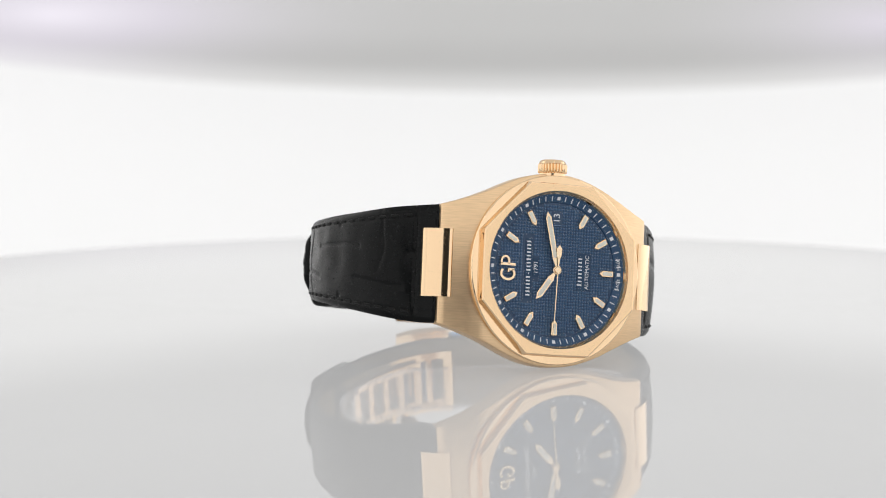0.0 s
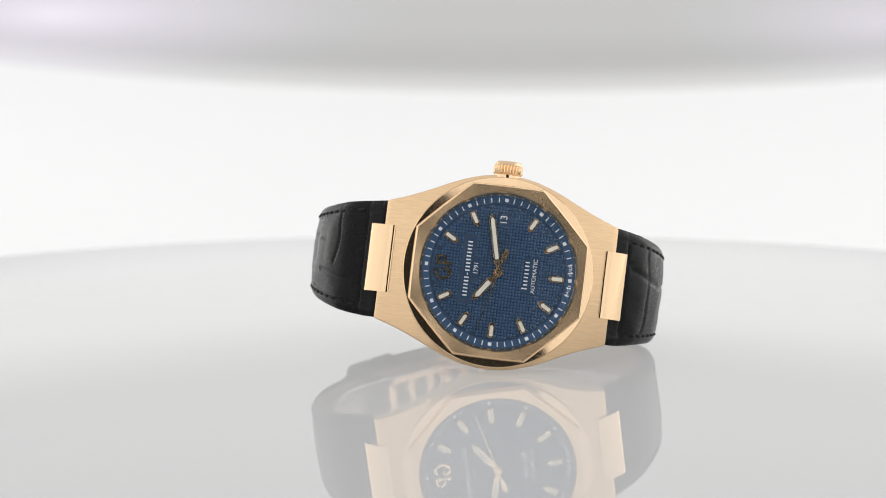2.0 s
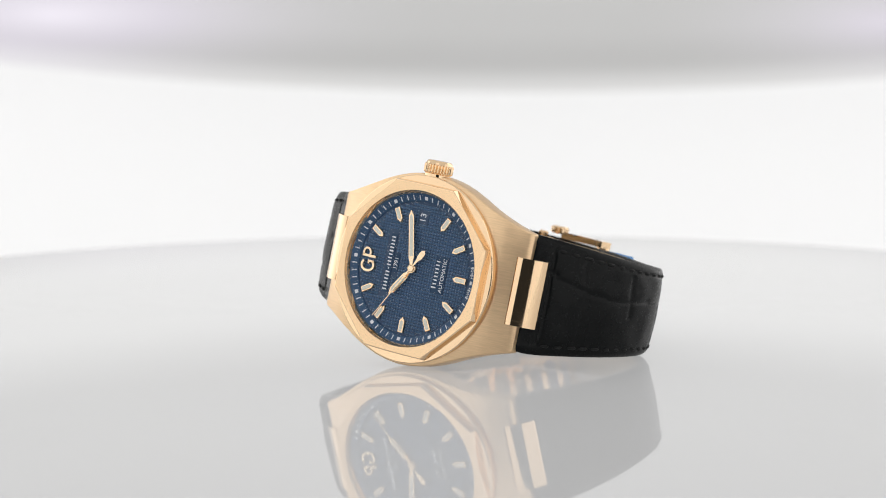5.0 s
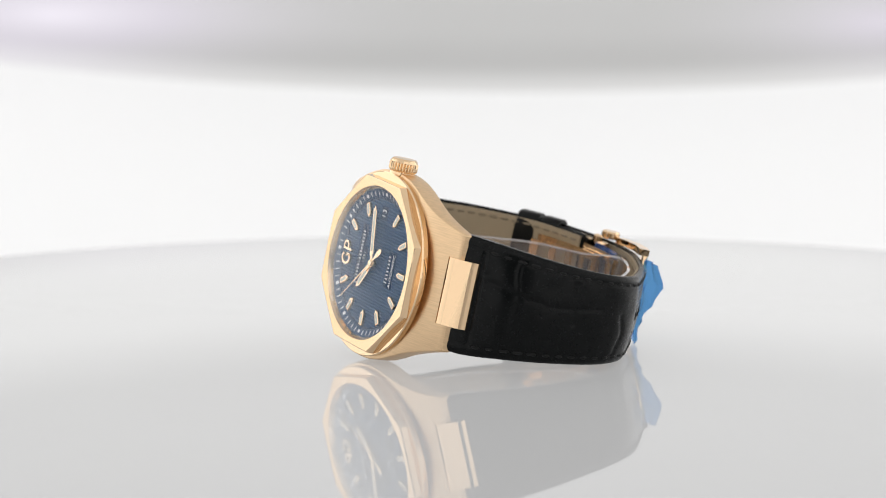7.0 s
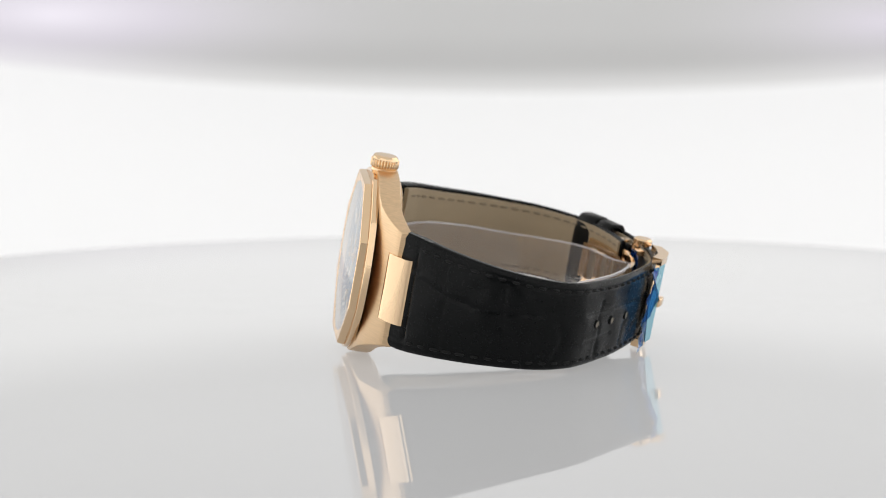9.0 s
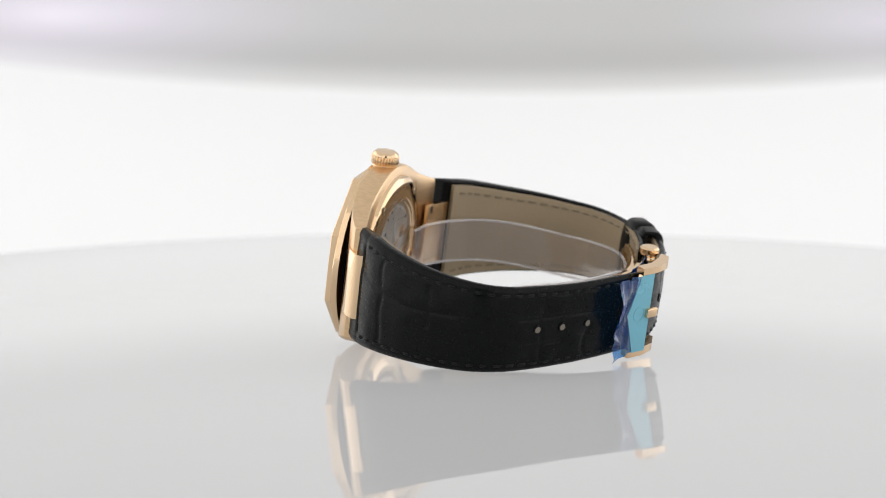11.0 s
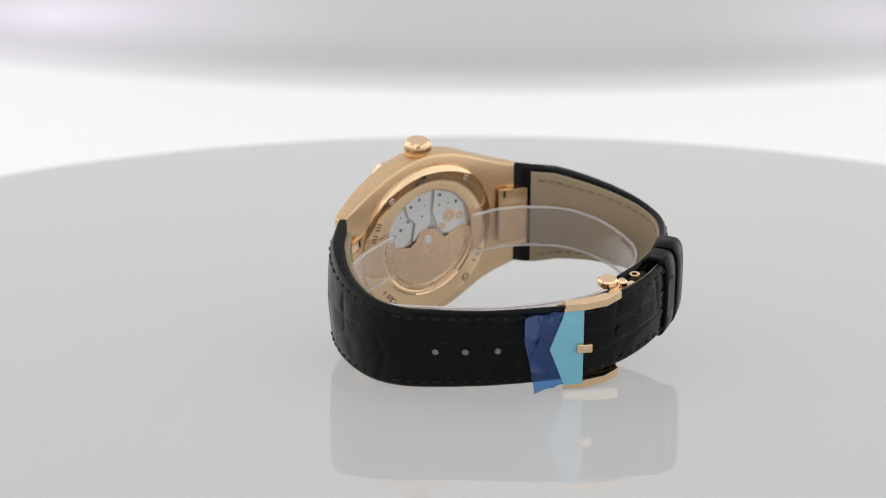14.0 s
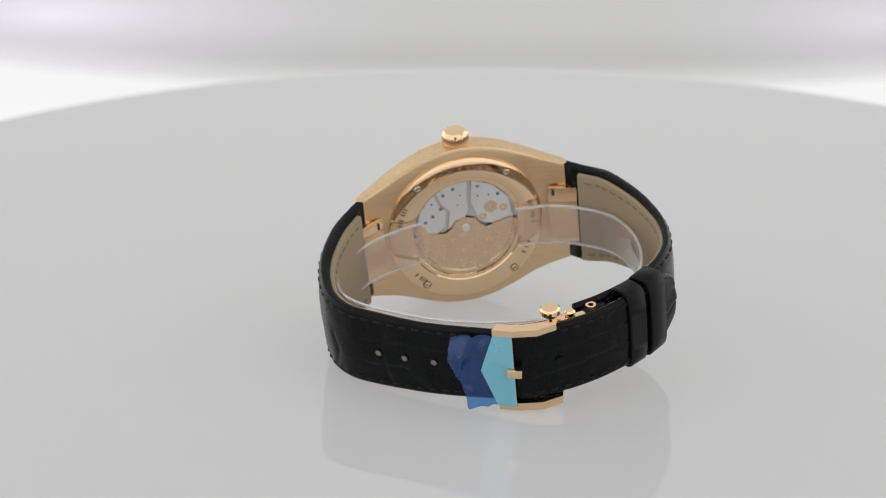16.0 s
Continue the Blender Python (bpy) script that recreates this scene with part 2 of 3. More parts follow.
def spline(ctrl, n):
    """Catmull-Rom through control tuples, evenly resampled by the length in the first two values."""
    pts = np.array(ctrl, float)
    p = np.vstack([2 * pts[0] - pts[1], pts, 2 * pts[-1] - pts[-2]])
    out = []
    for i in range(1, len(p) - 2):
        for u in np.linspace(0, 1, 24, endpoint=False):
            a, b, c, d = p[i - 1], p[i], p[i + 1], p[i + 2]
            out.append(0.5 * ((2 * b) + (c - a) * u + (2 * a - 5 * b + 4 * c - d) * u * u + (3 * b - a - 3 * c + d) * u ** 3))
    out.append(p[-2])
    out = np.array(out)
    s = np.concatenate([[0], np.cumsum(np.hypot(*np.diff(out[:, :2], axis=0).T))])
    q = np.linspace(0, s[-1], n)
    return np.stack([np.interp(q, s, out[:, k]) for k in range(out.shape[1])], 1), q


def words(text, size, at, mat, parent, name, depth=0.03, label=""):
    cu = bpy.data.curves.new(name, "FONT")
    cu.body, cu.size, cu.extrude, cu.align_x, cu.align_y = text, size * 0.001, depth * 0.001, "CENTER", "CENTER"
    tmp = new("lettering", cu)
    bpy.context.view_layer.update()
    me = bpy.data.meshes.new_from_object(tmp)
    bpy.data.objects.remove(tmp)
    m = at.copy()
    m.translation *= 0.001
    me.transform(m)
    me.materials.clear()
    me.materials.append(mat)
    ob = new(name, me)
    ob.parent = parent
    return tagged(ob, label=label)


# ---------------------------------------------------------------- light tent
def wall_panel(name, sx, sy, sz, at, mat, label, category="light tent"):
    bm = block(sx, sy, sz, 0.002, 1, at)
    return tagged(part(name, bm, mat, None, label, smooth=0, scale=1.0), category=category, kind="structure")


def build_tent():
    wall_panel("floor", 1.3, 1.5, 0.02, mm(0, 0.2, -0.17), M_CLOTH, "plain white cloth floor of the light tent")
    wall_panel("ceiling", 1.3, 1.5, 0.02, mm(0, 0.2, 0.66), M_TOP, "glowing white diffuser roof of the light tent")
    wall_panel("wall_west", 0.02, 1.5, 0.80, mm(-0.64, 0.2, 0.245), M_SIDE, "glowing white side wall of the light tent")
    wall_panel("wall_east", 0.02, 1.5, 0.80, mm(0.64, 0.2, 0.245), M_SIDE, "glowing white side wall of the light tent")
    wall_panel("wall_north", 1.26, 0.02, 0.80, mm(0, 0.92, 0.245), M_BACK, "bright backlit white rear wall of the light tent")
    # front wall with an opening for the lens
    hx, z0, z1 = 0.11, -0.03, 0.20
    bm = bmesh.new()
    for x0, x1, a, b in ((-0.63, -hx, -0.155, 0.645), (hx, 0.63, -0.155, 0.645), (-hx, hx, -0.155, z0), (-hx, hx, z1, 0.645)):
        bmesh.ops.create_cube(bm, size=1, matrix=Matrix.Translation(((x0 + x1) / 2 - 0.0106, -0.49, (a + b) / 2)) @ Matrix.Diagonal((x1 - x0, 0.02, b - a, 1)))
    tagged(part("wall_south", bm, M_FRONT, None, "white front wall of the light tent with a lens opening", smooth=0, scale=1.0),
           category="light tent", kind="structure")
    # hanging upper screen with a sagging lower hem
    bm = bmesh.new()
    front, back = [], []
    n = 48
    for i in range(n + 1):
        x = -0.62 + 1.24 * i / n
        low = 0.0075 + 0.2074 * x * x - 0.0126 * x
        y = 0.80 - 0.15 * x * x
        front.append((x, y, low))
        back.append((x, y, 0.645))
    f = [bm.verts.new(p) for p in front]
    b = [bm.verts.new(p) for p in back]
    f2 = [bm.verts.new((p[0], p[1] + 0.004, p[2])) for p in front]
    b2 = [bm.verts.new((p[0], p[1] + 0.004, p[2])) for p in back]
    for i in range(n):
        bm.faces.new((f[i], f[i + 1], b[i + 1], b[i]))
        bm.faces.new((f2[i + 1], f2[i], b2[i], b2[i + 1]))
        bm.faces.new((f[i + 1], f[i], f2[i], f2[i + 1]))
    tagged(part("backdrop", bm, M_SCREEN, None, "grey hanging diffuser screen with painted glow and a curved lower hem", scale=1.0),
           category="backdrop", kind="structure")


build_tent()

# ---------------------------------------------------------------- turntable
PLATE_Z = -2.0


def build_turntable():
    top = new("turntable")
    tagged(top, "round glossy white acrylic turntable with a painted-in glow, on a hub", "turntable")
    r, z = 215.0, PLATE_Z
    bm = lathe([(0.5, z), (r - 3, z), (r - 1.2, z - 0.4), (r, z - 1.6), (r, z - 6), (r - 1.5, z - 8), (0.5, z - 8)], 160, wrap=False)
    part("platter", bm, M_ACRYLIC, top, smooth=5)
    part("hub", disc(22, z - 30, z - 7.9, 1.5, 48), M_STEEL, top, "short metal hub")
    ped = new("turntable_stand")
    tagged(ped, "plain white turntable stand on the tent floor", "stand")
    part("column", lathe([(60, -159.9), (60, -150), (36, -144), (34, -48), (30, -44), (4, -44), (4, -159.9)], 64), M_CLOTH, ped)
    part("ball_joint", disc(12, -46, -31, 4, 32), M_STEEL, ped, "metal pivot")
    return top


turntable = build_turntable()

# ---------------------------------------------------------------- wristwatch
# Axes of the watch: x towards six o'clock, y towards three o'clock, z out of the dial.
watch = new("wristwatch")
tagged(watch, "rose gold wristwatch, blue dial, black leather strap, lying on its side", "watch")


def case_half(x):
    return float(np.interp(abs(x), (0, 3, 6, 9, 12, 15, 18, 21, 23.5, 24.9), (20.6, 20.4, 19.85, 18.9, 17.65, 16.2, 14.9, 13.75, 12.95, 12.55)))


def build_case():
    loops = []
    xs = [-24.75, -24.5, -24.1] + list(np.linspace(-23.4, 23.4, 45)) + [24.1, 24.5, 24.75]
    for x in xs:
        a = abs(x)
        hw = case_half(x)
        zt = float(np.interp(a, (0, 12, 16, 19, 22, 24.1, 24.75), (-1.4, -1.4, -1.95, -2.95, -4.35, -5.45, -6.1)))
        zb = float(np.interp(a, (0, 13, 16, 19, 22, 24.75), (-6.4, -6.4, -6.6, -7.2, -8.0, -8.7)))
        inn = 0.25 if a > 24.6 else 0.0
        hw -= inn
        lp = []
        c = 0.35
        for sy in (1, -1):
            seq = [(hw - c, zt), (hw - 0.1, zt - 0.1), (hw, zt - c), (hw, zb + 0.9), (hw - 0.2, zb + 0.3), (hw - 0.9, zb)]
            seq = [(sy * y, z) for y, z in seq]
            lp += seq if sy == 1 else seq[::-1]
        loops.append([(x, y, z) for y, z in lp])
    part("case", rings(bmesh.new(), loops, cap=True), M_BRUSHED, watch, "brushed rose gold case with flared ends", smooth=28)
    # polished plinth under the bezel
    part("plinth", lathe([(16.75, -1.6), (20.0, -1.6), (20.12, -0.5), (20.05, -0.3), (19.9, -0.2), (17.6, -0.05), (16.75, -0.05)], 128), M_POLISHED, watch,
         "polished round ring under the bezel", smooth=3)

    def octagon(a, r, k):
        w = (a + math.pi / 8) % (math.pi / 4) - math.pi / 8
        o = r * math.cos(math.pi / 8) / math.cos(w)
        return o * 0.93 + r * 0.07
    prof = [(16.2, -0.2), (16.3, 0.75), (16.72, 1.4), (19.3, 1.5), (19.45, 1.45), (19.55, 1.3), (19.72, -0.1), (19.65, -0.25), (17.2, -0.3), (16.7, -0.3)]

    def shape(a, r, k):
        return r if k < 3 or k > 7 else octagon(a, r, 4)
    bz = part("bezel", lathe(prof, 192, shape), M_BRUSHED_ROUND, watch, "satin octagonal rose gold bezel", smooth=8)
    part("bevel", lathe([(19.31, 1.512), (19.47, 1.462), (19.58, 1.31), (19.76, -0.09), (19.3, -0.09)], 192, lambda a, r, k: octagon(a, r, 4)),
         M_POLISHED, bz, "polished bevel", smooth=8)
    part("rehaut", lathe([(16.1, 0.3), (16.35, 0.85), (16.5, 0.85), (16.5, 0.25)], 128), M_POLISHED, bz, "thin polished inner ring")
    part("crystal", dome(16.70, 1.39, 0.85), M_GLASS, watch,
         "clear sapphire crystal").visible_shadow = False


build_case()


def build_crown():
    turn = mm(-0.3, 20.1, -3.0, -90, 0, 0)
    cr = lathe([(2.7, 0.55), (3.1, 0.8), (3.15, 1.0), (3.15, 2.35), (3.05, 2.55), (2.75, 2.75), (0.1, 2.75)], 224,
               lambda a, r, k: r - (0.42 * (0.5 + 0.5 * math.cos(28 * a)) ** 1.3 if 1 <= k <= 4 else 0), wrap=False)
    cr.transform(turn)
    ob = part("crown", cr, M_POLISHED, watch, "fluted rose gold crown", smooth=50)
    part("stem_collar", disc(2.75, -0.8, 0.62, 0.12, 40, turn), M_POLISHED, ob)
    bm = lathe([(2.95, 2.6), (2.85, 3.05), (2.45, 3.4), (0.1, 3.5)], 64,
               lambda a, r, k: r if k < 1 else r * (0.35 + 0.65 * math.cos(math.pi / 8) / math.cos((a + math.pi / 8) % (math.pi / 4) - math.pi / 8)), wrap=False)
    bm.transform(turn)
    part("crown_cap", bm, M_POLISHED, ob, "octagonal crown cap", smooth=25)


build_crown()


def build_dial():
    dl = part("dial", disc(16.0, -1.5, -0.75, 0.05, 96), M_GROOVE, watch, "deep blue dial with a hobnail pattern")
    # raised pyramids of the hobnail pattern
    verts, faces = [], []
    p = 0.66
    k = int(14.2 / p) + 1
    for i in range(-k, k):
        for j in range(-k, k):
            x, y = (i + 0.5) * p, (j + 0.5) * p
            if x * x + y * y > 14.0 ** 2:
                continue
            if -8.0 < x < -3.7 and abs(y) < (7.2 if x < -5.6 else 2.6):
                continue
            if 5.0 < x < 8.6 and abs(y) < 4.2:
                continue
            if abs(x) < 1.5 and 9.4 < y < 12.6:
                continue
            h, t, z = p * 0.42, p * 0.15, -0.75
            b = len(verts)
            verts += [(x - h, y - h, z), (x + h, y - h, z), (x + h, y + h, z), (x - h, y + h, z),
                      (x - t, y - t, z + 0.30), (x + t, y - t, z + 0.30), (x + t, y + t, z + 0.30), (x - t, y + t, z + 0.30)]
            faces += [(b + 4, b + 5, b + 6, b + 7)] + [(b + a, b + (a + 1) % 4, b + 4 + (a + 1) % 4, b + 4 + a) for a in range(4)]
    me = bpy.data.meshes.new("hobnails")
    me.from_pydata([tuple(c * 0.001 for c in v) for v in verts], [], faces)
    me.materials.append(M_DIAL)
    hb = new("hobnails", me)
    hb.parent = dl
    tagged(hb, kind="stuff")
    part("text_plate", block(1.6, 12.6, 0.2, 0.03, 1, mm(-6.45, 0.1, -0.68)), M_PLAQUE, dl)
    part("text_plate", block(1.4, 4.0, 0.2, 0.03, 1, mm(-4.7, 0.3, -0.68)), M_PLAQUE, dl)
    part("text_plate", block(3.2, 7.8, 0.2, 0.03, 1, mm(6.8, 0, -0.68)), M_PLAQUE, dl)
    # sloping flange with the minute track
    fl = part("flange", lathe([(14.3, -0.75), (14.45, -0.5), (16.36, 0.28), (16.4, -0.7)], 128), M_FLANGE, dl, "sloping dark blue minute ring")
    for m in range(60):
        a = math.pi - m * math.pi / 30
        big = m % 5 == 0
        tilt = math.degrees(math.atan2(0.7, 1.7))
        at = pose(0, 0, 0, 0, 0, math.degrees(a)) @ pose(15.2, 0, -0.155, 0, -tilt, 0)
        part("minute_mark", block(0.74 if big else 1.05, 0.74 if big else 0.19, 0.06, 0, 1, at), M_WHITE, fl, smooth=0)
    # applied hour markers
    L0, L1, w = 10.4, 13.85, 0.66
    out = [(L0, 0), (L0 + 0.85, w), (L1, w), (L1, -w), (L0 + 0.85, -w)]
    inn = [(L0 + 0.75, 0.0), (L0 + 1.1, w - 0.28), (L1 - 0.28, w - 0.28), (L1 - 0.28, -w + 0.28), (L0 + 1.1, -w + 0.28)]
    for h in (1, 2, 4, 5, 6, 7, 8, 9, 10, 11):
        rot = pose(0, 0, 0, 0, 0, 180 - 30 * h)
        bm = prism(out, -0.75, -0.02, 0.09, 1)
        bm.transform(rot)
        mk = part("hour_marker", bm, M_HANDS, dl, "faceted rose gold baton with a pale inlay", smooth=0)
        bm = prism(inn, -0.2, 0.03, 0.0)
        bm.transform(rot)
        part("lume", bm, M_LUME, mk, smooth=0)
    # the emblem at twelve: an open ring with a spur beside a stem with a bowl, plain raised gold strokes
    def stroke(path, w):
        bm = bmesh.new()
        loops = []
        for i, (x, y) in enumerate(path):
            (xa, ya), (xb, yb) = path[max(0, i - 1)], path[min(len(path) - 1, i + 1)]
            d = math.hypot(xb - xa, yb - ya)
            nx, ny = -(yb - ya) / d * w / 2, (xb - xa) / d * w / 2
            loops.append([(x + nx, y + ny, -0.75), (x - nx, y - ny, -0.75), (x - nx, y - ny, 0.0), (x + nx, y + ny, 0.0)])
        rings(bm, loops, cap=True)
        part("emblem", bm, M_HANDS, dl, "raised gold emblem", smooth=30)
    ex = -11.6
    stroke([(ex - 1.55 * math.cos(a), -1.45 + 1.2 * math.sin(a)) for a in np.linspace(0.75, -4.0, 26)], 0.5)
    stroke([(ex + 0.1, -0.55), (ex + 1.5, -0.55)], 0.45)
    stroke([(ex + 0.15, -1.15), (ex + 0.15, -0.3)], 0.35)
    stroke([(ex - 1.75, 0.55), (ex + 1.75, 0.55)], 0.55)
    stroke([(ex - 1.5, 0.6)] + [(ex - 0.65 - 0.88 * math.cos(a), 1.2 + 0.95 * math.sin(a)) for a in np.linspace(0.0, math.pi, 14)] + [(ex + 0.22, 0.6)], 0.45)
    # lettering: maker's name and model name as plain bars
    z = -0.56
    for i in range(16):
        if i != 6:
            part("name_bar", block(0.95, 0.30, 0.05, 0, 1, mm(-6.5, -5.6 + i * 0.75, z)), M_WHITE, dl, smooth=0)
    part("name_bar", block(0.16, 0.4, 0.05, 0, 1, mm(-6.4, -5.6 + 6 * 0.75, z)), M_WHITE, dl, smooth=0)
    for i in range(8):
        part("name_bar", block(0.9 if i else 1.15, 0.28, 0.05, 0, 1, mm(5.95 - (0 if i else 0.12), -2.75 + i * 0.79, z)), M_WHITE, dl, smooth=0)
    words("1791", 1.35, mm(-4.7, 0.3, z, 0, 0, 90), M_WHITE, dl, "year_print")
    words("AUTOMATIC", 1.25, mm(7.65, 0, z, 0, 0, 90), M_WHITE, dl, "dial_print")
    tl = math.degrees(math.atan2(0.7, 1.7))
    for text, s in (("SWISS", -1), ("MADE", 1)):
        at = pose(0, 0, 0, 0, 0, s * 8.3) @ pose(15.25, 0, -0.12, 0, -tl, 0) @ pose(0, 0, 0, 0, 0, 90)
        words(text, 0.95, at, M_WHITE, fl, "rim_print", 0.02)
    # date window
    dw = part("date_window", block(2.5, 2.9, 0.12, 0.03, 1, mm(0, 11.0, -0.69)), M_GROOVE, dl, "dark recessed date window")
    part("date_frame", block(2.8, 0.15, 0.3, 0.03, 1, mm(0, 9.5, -0.62)), M_DIAL, dw)
    words("13", 2.1, mm(-0.05, 11.05, -0.60, 0, 0, 90), M_WHITE, dw, "date_print")
    part("hub_pin", disc(0.75, -0.75, 0.45, 0.1, 32), M_HANDS, dl, "gold centre post")


build_dial()


def hand(name, angle, length, width, z, tail, label):
    w = width / 2
    out = [(-tail, 0.3), (1.6, 0.36), (2.2, w), (length - 1.3, w), (length, 0), (length - 1.3, -w), (2.2, -w), (1.6, -0.36), (-tail, -0.3)]
    bm = prism(out, z, z + 0.16, 0.05, 1)
    rot = pose(0, 0, 0, 0, 0, angle)
    bm.transform(rot)
    hb = part(name, bm, M_HANDS, watch, label, smooth=0)
    i = w - 0.27
    bm = prism([(2.7, i), (length - 1.5, i), (length - 0.9, 0), (length - 1.5, -i), (2.7, -i)], z + 0.1, z + 0.185)
    bm.transform(rot)
    part("lume", bm, M_LUME, hb, smooth=0)
    bm = disc(0.95, z, z + 0.2, 0.05, 32)
    part("boss", bm, M_HANDS, hb)
    return hb


hand("hour_hand", 180 - 306.4, 8.0, 1.5, 0.0, 0.3, "broad rose gold hour hand with pale inlay")
hand("minute_hand", 180 - 76.9, 12.6, 1.35, 0.24, 0.3, "long rose gold minute hand with pale inlay")


def build_second_hand():
    pts = [(13.9, 0.06), (1.0, 0.13), (-1.2, 0.16), (-2.4, 0.3), (-3.2, 0.62), (-4.6, 0.62), (-5.3, 0.0), (-4.6, -0.62), (-3.2, -0.62), (-2.4, -0.3), (-1.2, -0.16), (1.0, -0.13), (13.9, -0.06)]
    ob = part("second_hand", prism(pts, 0.5, 0.62, 0.0), M_HANDS, watch, "thin rose gold seconds hand with a leaf counterweight", smooth=0)
    part("boss", disc(0.72, 0.42, 0.74, 0.1, 32), M_HANDS, ob)
    return ob


second_hand = build_second_hand()


def build_caseback():
    cb = part("caseback", lathe([(12.3, -6.3), (12.3, -7.3), (12.6, -7.5), (13.3, -7.5), (13.5, -7.7), (14.4, -7.78), (17.2, -7.5), (18.1, -7.1), (18.4, -6.3), (18.3, -6.1)], 128), M_POLISHED, watch,
              "polished rose gold exhibition case back")
    for a in (51, 129, 231, 309):
        x, y = 16.6 * math.cos(radians(a)), 16.6 * math.sin(radians(a))
        sc = part("screw", disc(0.72, -7.80, -7.2, 0.06, 20, mm(x, y, 0)), M_HANDS, cb, "small gold screw")
        part("recess", disc(0.98, -7.72, -7.2, 0.03, 24, mm(x, y, 0)), M_ENGRAVE, sc, "shadowed recess")
        part("slot", block(1.2, 0.22, 0.08, 0, 1, mm(x, y, -7.79, 0, 0, a * 3)), M_DARK, sc, smooth=0)
    for i, ch in enumerate("165 ft / 50 m"):
        a = 111 - i * 3.1
        at = pose(0, 0, 0, 0, 0, a) @ pose(15.9, 0, -7.665, 0, -5.7, 0) @ pose(0, 0, 0, 0, 0, 90) @ pose(0, 0, 0, 180, 0, 180)
        if ch != " ":
            words(ch, 1.75, at, M_ENGRAVE, cb, "engraving", 0.02)
    # illegible engraving as plain bars
    for a0, n in ((15, 8), (165, 9), (-48, 5), (205, 5)):
        for i in range(n):
            if i % 4 != 3:
                at = pose(0, 0, 0, 0, 0, a0 + i * 2.6) @ pose(15.9, 0, -7.64, 0, -5.7, 0)
                part("engraved_bar", block(1.05, 0.34, 0.06, 0, 1, at), M_ENGRAVE, cb, smooth=0)
    # movement seen through the back
    mv = part("movement", disc(12.95, -6.52, -6.1, 0.05, 96), M_MAINPLATE, watch, "silvery movement behind glass")

    def bridge(pts, z, mat, label):
        return part("bridge", prism([(x, y - 1.8 if y < 3.2 else y) for x, y in pts], z - 0.7, z - 0.35, 0.08, 1), mat, mv, label)
    bridge([(-11.5, 1.0), (-10.5, 6), (-7, 10), (-2.2, 11.9), (-1.6, 6.5), (-3.2, 3.0), (-6.5, 1.2)], -6.1, M_STEEL, "grained rhodium bridge")
    bridge([(-1.2, 12), (3, 11.8), (6.2, 10.2), (5.4, 7.2), (3.2, 5), (4.2, 2.2), (1, 2.4), (-1.0, 4.5), (-0.7, 7)], -6.15, M_STEEL, "grained rhodium bridge")
    bridge([(6.8, 9.9), (10.2, 6.6), (11.8, 2.2), (9.5, 0.5), (6.6, 1.4), (4.8, 3.0), (4.2, 5), (6.0, 7)], -6.1, M_STEEL, "grained rhodium bridge")
    for x, y, r in ((-6.2, 4.2, 1.6), (-9.2, 3.4, 1.0), (-4.2, 2.0, 0.9), (10.6, 1.0, 1.5)):
        part("gear_wheel", lathe([(0.3, -6.95), (r, -6.95), (r, -6.6), (0.3, -6.6)], 48, lambda a, q, k: q - (0.12 * (math.cos(24 * a) > 0) if q > 0.5 else 0), about=(x, y)), M_ROTOR, mv, "brass gear wheel")
    for x, y in ((2.2, 10.6), (4.6, 9.4), (-3.6, 10.2), (7.4, 4.4), (9.2, 3.2), (-8.2, 7.2), (5.4, 6.0)):
        part("jewel_screw", disc(0.42, -6.98, -6.5, 0.06, 18, mm(x, y, 0)), M_SCREW, mv)
    for x, y in ((-6.0, 7.4), (-3.4, 7.6), (0.6, 8.6), (1.4, 6.2), (7.4, 7.6)):
        part("jewel", disc(0.24, -6.9, -6.5, 0.05, 14, mm(x, y, 0)), M_SCREW, mv, "small dark jewel")
    pts = [(12.3 * math.cos(a), 12.3 * math.sin(a)) for a in np.linspace(math.pi + 0.02, 2 * math.pi - 0.02, 48)]
    pts += [(10.5, 0.6), (4.8, -0.7), (3.4, 0.4), (2.4, 2.0), (0, 2.7), (-2.4, 2.0), (-3.4, 0.4), (-4.8, -0.7), (-10.5, 0.6)]
    ro = part("rotor", prism(pts, -7.2, -6.95, 0.0), M_ROTOR, mv, "striped rose gold winding rotor")

    def arc(name, r, w, z0, z1, gap):
        lps = []
        for a in np.linspace(math.pi + gap, 2 * math.pi - gap, 40):
            ca, sa = math.cos(a), math.sin(a)
            lps.append([((r + u) * ca, (r + u) * sa, z) for u, z in ((-w, z0), (w, z0), (w * 0.6, z1), (-w * 0.6, z1))])
        part(name, rings(bmesh.new(), lps, cap=True), M_ROTOR, ro)
    arc("rotor_rim", 11.7, 0.75, -7.1, -7.34, 0.1)
    part("rotor_bearing", disc(1.1, -7.3, -6.9, 0.15, 32), M_STEEL, ro)
    part("back_crystal", sheet(12.35, -7.38), M_GLASS, watch, "clear sapphire case back window").visible_shadow = False


build_caseback()


